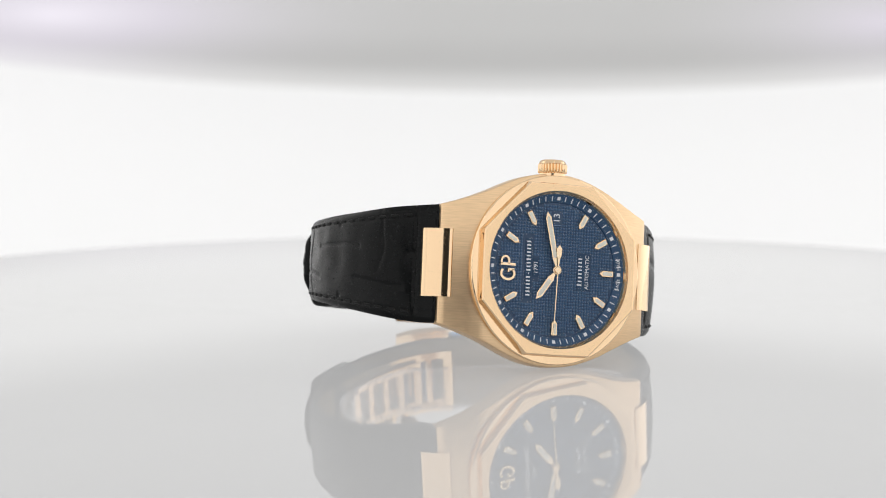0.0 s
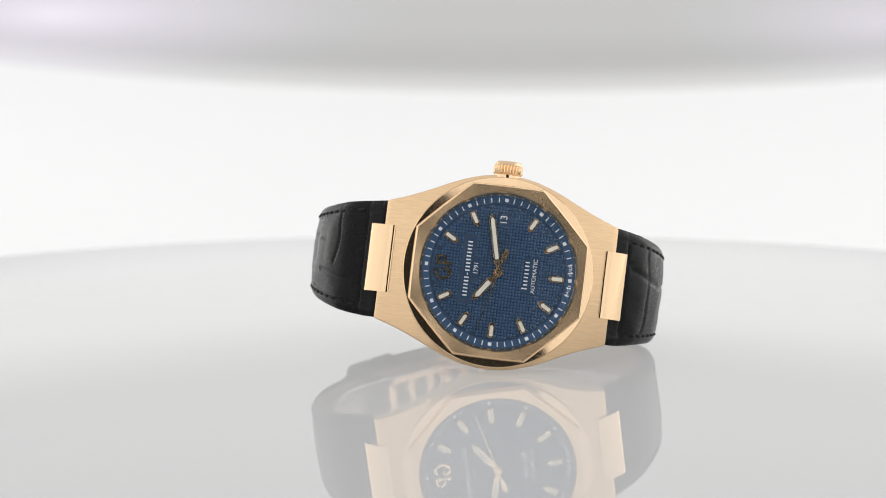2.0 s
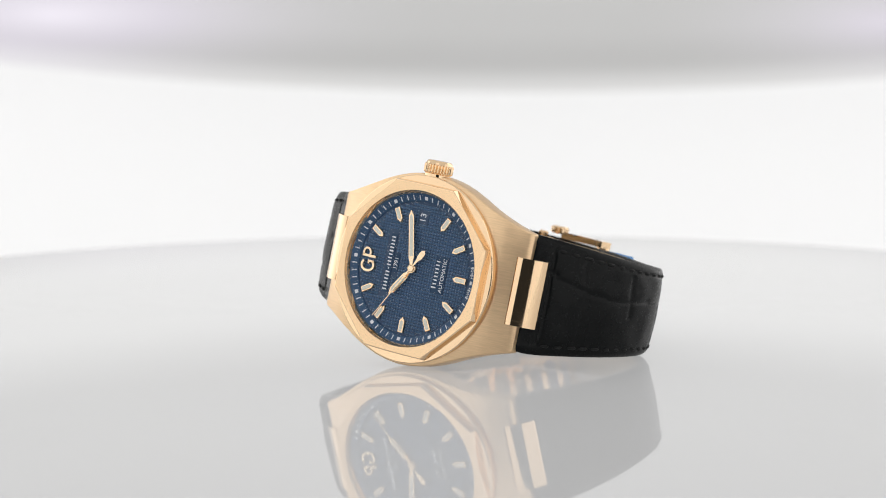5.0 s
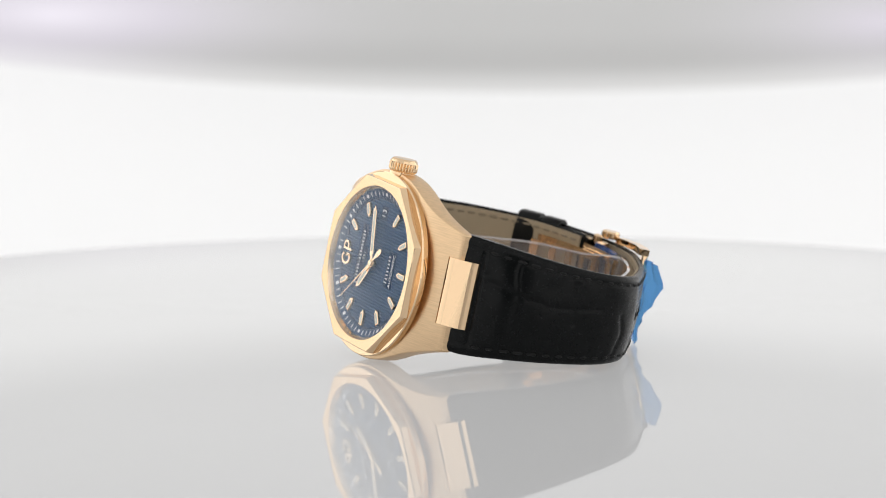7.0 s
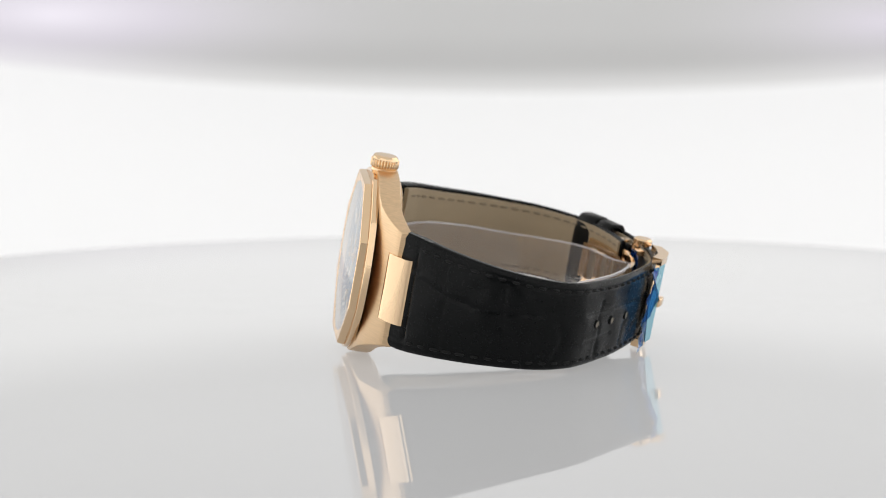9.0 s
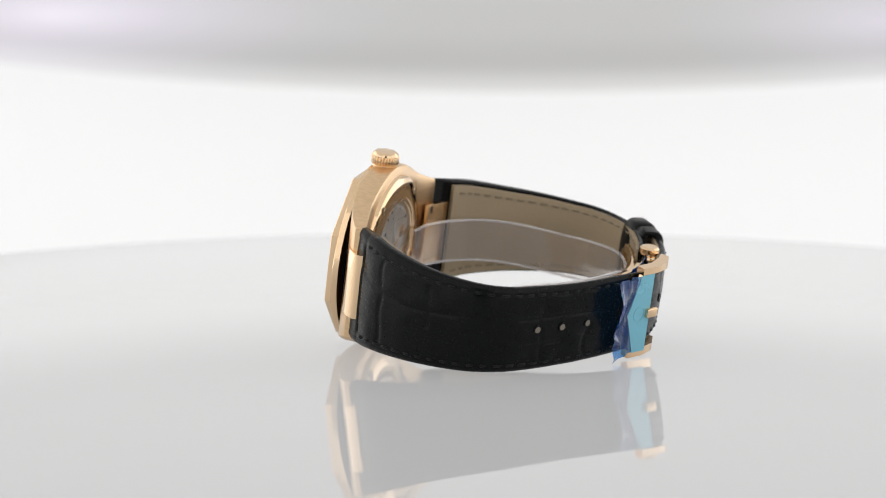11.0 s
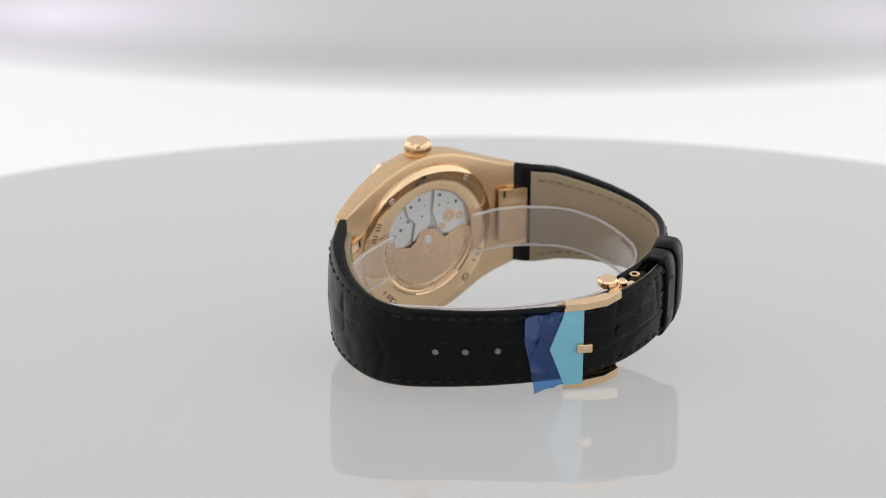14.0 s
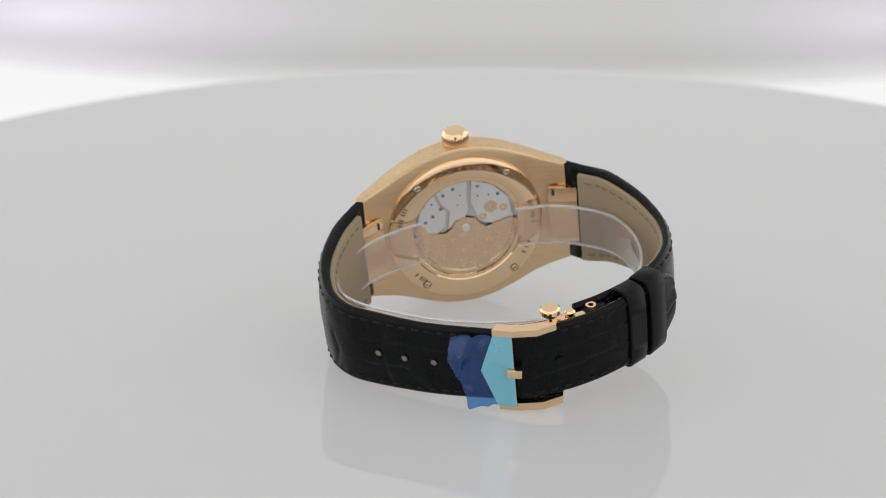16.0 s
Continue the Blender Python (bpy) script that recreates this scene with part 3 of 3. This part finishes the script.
def build_lugs():
    for s in (1, -1):
        prof = [(22.3, -5.6), (22.36, -4.75), (22.5, -4.48), (22.8, -4.4), (23.3, -4.5), (24.2, -5.0), (25.2, -5.68), (26.2, -6.46), (27.0, -7.22), (27.45, -7.85), (27.68, -8.5), (27.6, -9.0), (27.3, -9.6), (26.0, -10.4), (24.0, -9.6), (22.0, -8.8)]
        bm = rings(bmesh.new(), [[(s * x, y, z) for x, z in prof] for y in (-6.9, -6.65, 7.15, 7.4)], cap=True)
        cap = part("strap_link", bm, M_POLISHED, watch, "polished rose gold end link", smooth=32)
        br = part("link_bracket", block(6.8, 14.4, 1.0, 0.14, 2, mm(s * 22.6, 0.2, -9.75, 0, s * 24, 0)), M_BRUSHED_ROUND, cap, "gold bracket behind the link")
        part("slot", block(0.6, 1.7, 0.3, 0.04, 1, mm(s * 20.5, 6.2, -9.3, 0, s * 24, 0)), M_DARK, br, "dark hinge slot", smooth=0)
        for y in (-10.6, 10.6):
            part("lug_screw", disc(0.4, -6.9, -6.35, 0.05, 16, mm(s * 18.0, y, 0)), M_DARK, cap)


build_lugs()

# ---------------------------------------------------------------- strap
LONG = [(24.5, -6.4, 0.24, 12.5, 3.0), (27.7, -9.3, 0.07, 12.4, 4.4), (32.4, -14.7, 0.1, 11.7, 4.6), (36.4, -22.8, 0.09, 10.8, 4.2), (38.2, -30.8, 0.1, 10.1, 3.6),
        (38.0, -38.4, 0.2, 9.6, 3.1), (35.2, -44.6, 0.3, 9.3, 2.8), (30.2, -49.3, 0.25, 9.2, 2.6), (24.8, -53.9, 0.4, 9.0, 2.4), (19.5, -57.9, 0.63, 8.9, 2.2), (11.2, -62.9, 0.9, 8.8, 2.2),
        (3.2, -66.8, 1.14, 8.6, 2.1), (-4.9, -67.8, 1.47, 8.5, 2.1), (-12.8, -66.8, 1.72, 8.5, 2.1), (-20.8, -64.1, 1.89, 8.5, 2.1), (-28.7, -59.5, 1.97, 8.4, 2.1), (-35.6, -53.5, 2.05, 7.4, 2.0)]
SHORT = [(-25.0, -6.4, 0.1, 12.5, 3.0), (-28.4, -9.3, 0.0, 12.3, 4.4), (-33.6, -13.7, 0.1, 11.6, 4.4), (-37.3, -21.4, 0.4, 10.5, 4.0), (-39.0, -29.4, 0.8, 9.7, 3.4),
         (-39.2, -37.4, 1.2, 9.0, 2.9), (-37.2, -45.5, 1.6, 8.6, 2.5), (-32.5, -52.1, 1.9, 8.4, 2.2), (-25.9, -57.1, 2.2, 8.3, 2.0), (-17.7, -60.7, 2.1, 8.3, 2.0), (-10.7, -62.4, 2.0, 8.3, 2.0)]


def strap_frames(ctrl, n):
    q, s = spline(ctrl, n)
    t = np.gradient(q[:, :2], axis=0)
    t /= np.linalg.norm(t, axis=1)[:, None]
    nrm = np.stack([-t[:, 1], t[:, 0]], 1)
    flip = np.sign(np.sum(nrm * (q[:, :2] - np.array([0, -33.0])), axis=1).sum())
    return q, s, t, nrm * flip


def groove(s, v, seed):
    """Depth of the creases between the long scales of the hide at length s and width v (-1 to 1)."""
    d = 0.0
    wob = noise.noise((s * 0.10, v * 1.5, seed)) * 3.0
    step = 13.0
    k = (s + wob) / step
    f = abs(k - round(k)) * step
    if noise.noise((round(k) * 3.1, seed, v * 0.9)) > -0.15:
        d = max(d, 0.27 * math.exp(-(f / 0.45) ** 2))
    row = math.floor(k + 0.5)
    for c in (-0.36, 0.30):
        c2 = c + 0.30 * noise.noise((row * 1.7, c * 5, seed)) + 0.22 * noise.noise((s * 0.06, c, seed))
        if noise.noise((row * 2.3, c * 9, seed + 2)) > -0.1:
            d = max(d, 0.23 * math.exp(-(((v - c2) * 10) / 0.42) ** 2))
    d = max(d, 0.32 * math.exp(-((s - 4.8) / 0.35) ** 2))
    return d + 0.20 * noise.noise((s * 0.22, v * 2.2, seed))


def build_strap(name, ctrl, seed, label, tail):
    n = 260
    q, s, t, nr = strap_frames(ctrl, n)
    across = [-1, -0.985, -0.95, -0.90] + list(np.linspace(-0.86, 0.86, 45)) + [0.90, 0.95, 0.985, 1]
    loops = []
    for i in range(n):
        x, z, yc, hw, th = q[i]
        if tail:
            rest = s[-1] - s[i]
            hw = hw * (1 if rest > 7 else 0.35 + 0.65 * math.sqrt(max(0, 1 - ((7 - rest) / 7) ** 2)))
        ends = min(1, min(s[i], s[-1] - s[i]) / 0.8 + 0.35)
        lp = []
        for v in across:
            dome = th * 0.20 * (1 - v * v) * min(1.0, 0.1 + s[i] / 11)
            edge = 0.55 * max(0, (abs(v) - 0.88) / 0.12) ** 2
            ditch = 0.12 * math.exp(-((abs(v) - 0.83) / 0.03) ** 2)
            h = (dome - edge - ditch - groove(s[i], v, seed) * (1 if abs(v) < 0.8 else 0.25)) * ends - (1 - ends) * 0.5
            h -= th * 0.20 * 0.5
            lp.append((x + nr[i, 0] * h, yc + v * hw, z + nr[i, 1] * h))
        for v in (1, 0.97, -0.97, -1):
            h = -th * (0.62 if abs(v) == 1 else 0.74)
            lp.append((x + nr[i, 0] * h, yc + v * hw, z + nr[i, 1] * h))
        loops.append(lp)
    body = part(name, rings(bmesh.new(), loops, cap=True), M_LEATHER, watch, label, smooth=50)
    loops = []
    for i in range(int(np.searchsorted(s, 4.2)), n - 2):
        x, z, yc, hw, th = q[i]
        if tail:
            rest = s[-1] - s[i]
            hw = hw * (1 if rest > 7 else 0.35 + 0.65 * math.sqrt(max(0, 1 - ((7 - rest) / 7) ** 2)))
        loops.append([(x + nr[i, 0] * h, yc + v * hw * 0.93, z + nr[i, 1] * h) for v, h in
                      ((1, -th * 0.66), (1.0, -th * 0.98), (0.98, -th), (-0.98, -th), (-1.0, -th * 0.98), (-1, -th * 0.66))])
    part("lining", rings(bmesh.new(), loops, cap=True), M_LINING, body, "tan leather lining", smooth=40)
    # stitches on both edges, outside and inside
    for v in (-0.83, 0.83):
        bm = bmesh.new()
        bi = bmesh.new()
        at = 5.6
        while at < s[-1] - (8 if tail else 2):
            for bmx, off, r in ((bm, 0.0, 0.29), (bi, -1.0, 0.24)):
                a, b = np.searchsorted(s, at), min(n - 1, np.searchsorted(s, at + 2.1))
                m = (a + b) // 2
                lps = []
                for idx, rad, lift in ((a, 0.05, -0.2), (a + 1, r, -0.08), (m, r, 0.0), (b - 1, r, -0.08), (b, 0.05, -0.2)):
                    x, z, yc, hw, th = q[min(idx, n - 1)]
                    base = (th * 0.2 * (1 - v * v) - th * 0.1 + lift) if off == 0 else -th - 0.02
                    c = Vector((x + nr[idx, 0] * base, yc + v * hw * (1 if off == 0 else 0.95), z + nr[idx, 1] * base))
                    n3 = Vector((nr[idx, 0], 0, nr[idx, 1]))
                    lps.append([tuple(c + Vector((0, 1, 0)) * rad * 1.2 * math.cos(w) + n3 * rad * math.sin(w)) for w in (0, 1.05, 2.1, 3.14, 4.2, 5.25)])
                rings(bmx, lps, cap=True)
            at += 2.95
        tagged(part("stitching", bm, M_THREAD, body, "black thread"), kind="stuff")
        tagged(part("inner_stitching", bi, M_TAN_THREAD, body, "brown thread"), kind="stuff")
    return body, (q, s, t, nr)


long_strap, LS = build_strap("long_strap", LONG, 3.0, "black crocodile-grain leather strap with punched holes", True)
short_strap, SS = build_strap("short_strap", SHORT, 11.0, "black crocodile-grain leather strap half", False)


def on_strap(frames, x):
    """Pose at the outer surface of the strap's far part where it crosses x: local x along, y across, z out."""
    q, s, t, nr = frames
    far = [i for i in range(len(q)) if q[i][1] < -44]
    i = min(far, key=lambda k: abs(q[k][0] - x))
    along, out = Vector((t[i, 0], 0, t[i, 1])), Vector((nr[i, 0], 0, nr[i, 1]))
    side = out.cross(along)
    m = Matrix((along, side, out)).transposed().to_4x4()
    m.translation = (q[i][0], q[i][2], q[i][1])
    return m, q[i]


def build_strap_details():
    for x in (29.5, 24.7, 19.4, -5.1):
        m, q = on_strap(LS, x)
        bm = lathe([(1.0, -0.3), (0.95, 0.42), (0.72, 0.44), (0.6, -0.3)], 24)
        bm.transform(m)
        rim = part("hole_rim", bm, M_EDGE, long_strap, "punched strap hole")
        # solid disc; the pale tone at x > 0 imitates light through the hole
        bm = disc(0.70, -0.2, 0.34, 0.02, 20, m)
        part("hole", bm, M_HOLE if x > 0 else M_EDGE, rim, "disc closing the hole, painted pale where light would show through")
    # two keeper loops round both straps
    for x, wide, slack in ((-23.6, 4.8, 0.0), (-28.9, 5.4, 0.2)):
        m, q = on_strap(LS, x)
        loops = []
        for u in (-0.5, -0.44, 0.44, 0.5):
            lp_o = []
            for a in range(40):
                w = 2 * math.pi * a / 40
                cy, cz = math.cos(w), math.sin(w)
                e = 0.52
                yy = (q[3] + 1.1 + slack) * math.copysign(abs(cy) ** e, cy)
                zz = (3.3 + slack) * math.copysign(abs(cz) ** e, cz) - 2.4
                k = 0.25 if abs(u) == 0.5 else 0
                lp_o.append((u * wide, yy - k * cy, zz - k * cz))
            loops.append(lp_o)
        for u in (0.5, 0.44, -0.44, -0.5):
            lp_o = []
            for a in range(40):
                w = 2 * math.pi * a / 40
                cy, cz = math.cos(w), math.sin(w)
                e = 0.52
                lp_o.append((u * wide, (q[3] + 0.25 + slack) * math.copysign(abs(cy) ** e, cy), (2.5 + slack) * math.copysign(abs(cz) ** e, cz) - 2.4))
            loops.append(lp_o)
        bm = rings(bmesh.new(), loops, wrap=True)
        bm.transform(m)
        part("keeper", bm, M_EDGE, watch, "black leather keeper loop", smooth=40)


build_strap_details()


def build_buckle():
    m, q = on_strap(LS, 7.2)
    bk = new("buckle")
    bk.parent = watch
    tagged(bk, label="rose gold folding buckle under blue protective film")

    def put(name, bm, mat, label="", smooth=30, par=None):
        bm.transform(m)
        return part(name, bm, mat, par or bk, label, smooth)
    # across runs along local y; the sign that points to three o'clock
    up = 1 if (m.to_3x3() @ Vector((0, 1, 0))).y > 0 else -1
    fwd = 1 if (m.to_3x3() @ Vector((1, 0, 0))).x < 0 else -1
    plate = [(-3.4, 0), (-0.2, 8.95), (3.9, 8.95), (3.9, -8.95), (-0.2, -8.95)]
    put("buckle_plate", prism([(fwd * x, y) for x, y in plate], 0.5, 1.5, 0.15, 2), M_POLISHED, "pointed gold buckle plate")
    put("film_cover", prism([(fwd * x * 0.98, y * 0.985) for x, y in plate], 1.51, 1.58, 0.0), M_BLUE_FLAT, "light blue protective film")
    ring_m = lathe([(1.55, 1.55), (1.75, 1.55), (1.75, 1.66), (1.55, 1.66)], 32, about=(0.3 * fwd, 0))
    put("film_emboss", ring_m, M_BLUE_FLAT, "plain ring embossed under the film")
    put("tongue", block(3.4, 2.1, 1.3, 0.35, 2, mm(fwd * 4.0, 0, 1.8)), M_POLISHED, "gold buckle tongue")
    for sg in (1, -1):
        prof = [(-0.2, 1.7), (4.2, 1.7), (9.0, 0.6), (12.6, -2.2), (12.4, -4.4), (9.5, -2.6), (5.0, -0.8), (0.2, -0.6)]
        low = sg != up
        bm = rings(bmesh.new(), [[(fwd * x, sg * y, z - (1.1 if low else 0)) for x, z in prof] for y in ((8.6, 8.75, 10.3, 10.45) if low else (8.9, 9.05, 10.25, 10.4))], cap=True)
        put("buckle_side", bm, M_POLISHED, "curved gold buckle side", 25)
    for name, x, y, z, r, h, label in (("button", -4.8, 11.0, -64.4, 2.15, 1.8, "round gold release button"), ("small_button", -9.0, 8.8, -64.2, 1.2, 2.2, "small gold hinge button")):
        part(name, disc(r, 0, h, 0.4, 32, mm(x, y, z, -90, 0, 0)), M_POLISHED, bk, label)
    part("hinge_arm", block(6.5, 1.5, 1.8, 0.35, 2, mm(-9.1, 8.9, -64.3, 0, 8, 0)), M_POLISHED, bk, "gold hinge arm")
    bm = lathe([(0.6, 0), (1.15, 0), (1.15, 0.8), (0.6, 0.8)], 24)
    bm.transform(mm(-14.1, 9.2, -62.4, -90, 0, 0))
    part("hinge_ring", bm, M_POLISHED, bk, "small gold ring")
    part("hinge_tab", block(6.5, 3.4, 2.2, 0.8, 3, mm(-14.5, 7.7, -62.4, 0, 18, 0)), M_EDGE, bk, "black leather tab")
    # folded clasp inside the straps: two slotted gold blades
    lq, ls, lt, ln = LS

    def inner_strip(name, xa, xb, y0, y1, depth, th, mat, label, parent):
        loops = []
        for i in range(len(lq)):
            if lq[i][1] < -44 and xb <= lq[i][0] <= xa:
                a, b = depth, depth + th
                loops.append([(lq[i][0] - ln[i, 0] * h, lq[i][2] + y, lq[i][1] - ln[i, 1] * h) for y, h in ((y0, a), (y1, a), (y1, b), (y0, b))])
        return part(name, rings(bmesh.new(), loops, cap=True), mat, parent, label, 25)
    for depth, xa, xb, hw in ((5.0, 8.0, -15.0, 6.8), (6.6, -2.0, -25.0, 5.6)):
        blade = inner_strip("clasp_blade", xa, xb, hw - 1.7, hw, depth, 0.9, M_POLISHED, "slotted gold clasp blade", bk)
        inner_strip("rail", xa, xb, -hw, -hw + 1.7, depth, 0.9, M_POLISHED, "", blade)
        for k in range(5):
            x = xa + (xb - xa) * (k + 0.04) / 4.2
            inner_strip("rung", x, x - 2.4, -hw + 1.6, hw - 1.6, depth + 0.05, 0.8, M_POLISHED, "", blade)
    inner_strip("blade_film", 3.0, -9.0, -6.0, 7.6, 4.4, 0.15, M_BLUE, "dark blue film on the blade", bk)
    inner_strip("blade_film", -12.0, -19.0, 1.0, 7.2, 6.2, 0.15, M_BLUE, "dark blue film on the blade", bk)
    # loose crumpled film flap
    loops = []
    for i in range(31):
        u = i / 30
        lp = []
        for j in range(41):
            v = j / 40 * 2 - 1
            edge = -3.45 + 3.3 * abs(v)
            reach = -9.4 + 0.5 * noise.noise((v * 1.3, 0.3, 5.0)) + 2.6 * max(0.0, 0.45 - v) * 0.8 + 1.2 * max(0.0, v - 0.5)
            x = edge + (reach - edge) * u
            y = v * (8.6 + (1.5 * u if v < 0 else 0.2 * u)) - 0.2 * u
            fold = 0.6 - abs(noise.noise((u * 1.5 + 0.9 * v, v * 1.7 - 0.9 * u, 1.3))) * 2.2
            z = 1.5 - 0.6 * min(1.0, u * 4) + (1.0 + 3.4 * max(0.0, 1 - abs(v - 0.45) / 0.8)) * u ** 1.6 + 1.5 * min(1.0, u * 3) * (1 - 0.5 * u) * fold + 0.08 * noise.noise((u * 6.0, v * 6.0, 4.1))
            lp.append((fwd * x, up * y, max(z, 0.75)))
        loops.append(lp)
    put("film_flap", rings(bmesh.new(), loops, closed=False), M_BLUE, "loose crumpled blue protective film", 60)


build_buckle()


def build_collar():
    """Clear plastic strip that holds the strap round."""
    path = [(-11.5, -8.6), (-18.5, -9.6), (-25.0, -13), (-31.0, -19), (-33.5, -28), (-32.5, -38), (-28.5, -46.5), (-19.5, -54.5), (-7.5, -59),
            (5.5, -60), (16.5, -55), (27.0, -47), (33.1, -38), (33.7, -28), (30.0, -18), (22.5, -12), (14.5, -9.2), (10.5, -8.6)]
    ctrl = [(x, z, (-0.7 if x > 0 else -1.8) + (4.4 * min(1.0, max(0.0, (-z - 20) / 24)) if x > 0 else 3.4 * min(1.0, max(0.0, (-z - 42) / 18)))) for x, z in path]
    q, s = spline(ctrl, 150)
    t = np.gradient(q[:, :2], axis=0)
    t /= np.linalg.norm(t, axis=1)[:, None]
    loops = []
    for i in range(150):
        nx, nz = -t[i, 1] * 0.2, t[i, 0] * 0.2
        x, z, y = q[i]
        h = 4.7
        loops.append([(x + nx, y + h, z + nz), (x + nx, y - h, z + nz), (x - nx, y - h, z - nz), (x - nx, y + h, z - nz)])
    band = part("plastic_collar", rings(bmesh.new(), loops, cap=True), M_FILM, watch, "clear plastic shipping collar")
    band.visible_shadow = False
    for v in (1, -1):
        lp = [[(a[0], a[1] + v * 0.42, a[2]) if k in (0, 3) else (a[0], a[1] + v * 0.02, a[2]) for k, a in
               enumerate([(q[i][0] + c[0], q[i][2] + v * 4.7, q[i][1] + c[1]) for c in
                          ((-t[i, 1] * 0.3, t[i, 0] * 0.3), (-t[i, 1] * 0.3, t[i, 0] * 0.3), (t[i, 1] * 0.3, -t[i, 0] * 0.3), (t[i, 1] * 0.3, -t[i, 0] * 0.3))])] for i in range(150)]
        part("collar_edge", rings(bmesh.new(), lp, cap=True), M_FILM_EDGE, band, "pale cut edge of the plastic").visible_shadow = False


build_collar()

# ---------------------------------------------------------------- how things move
WATCH_IN_TABLE = Matrix(((0.900208, 0.0431877, 0.4333133, 0.01317153), (0.4169862, 0.2012685, -0.8863484, -0.02731353),
                         (-0.1254917, 0.9785836, 0.1631748, 0.01920424), (0, 0, 0, 1)))


def table_pose(t):
    """The platter turns steadily, and from about eleven seconds on tips towards the camera."""
    yaw = -12.065 * t + 0.00885 * (t - 8) ** 2
    tip = float(np.interp(t, (0, 10.7, 11.3, 12, 13, 14, 15, 16), (0, 0, 0.5, 2.45, 5.42, 8.40, 11.25, 14.15)))
    return pose(0, 0, 0, tip, 0, 0) @ pose(0, 0, 0, 0, 0, yaw)


def motions():
    times = [i * 0.5 for i in range(33)]
    walk(turntable, [(t, table_pose(t)) for t in times])
    walk(watch, [(t, table_pose(t) @ WATCH_IN_TABLE) for t in times])
    walk(second_hand, [(t, pose(0, 0, 0, 0, 0, 180 - 6 * (45.4 + t))) for t in times])


motions()
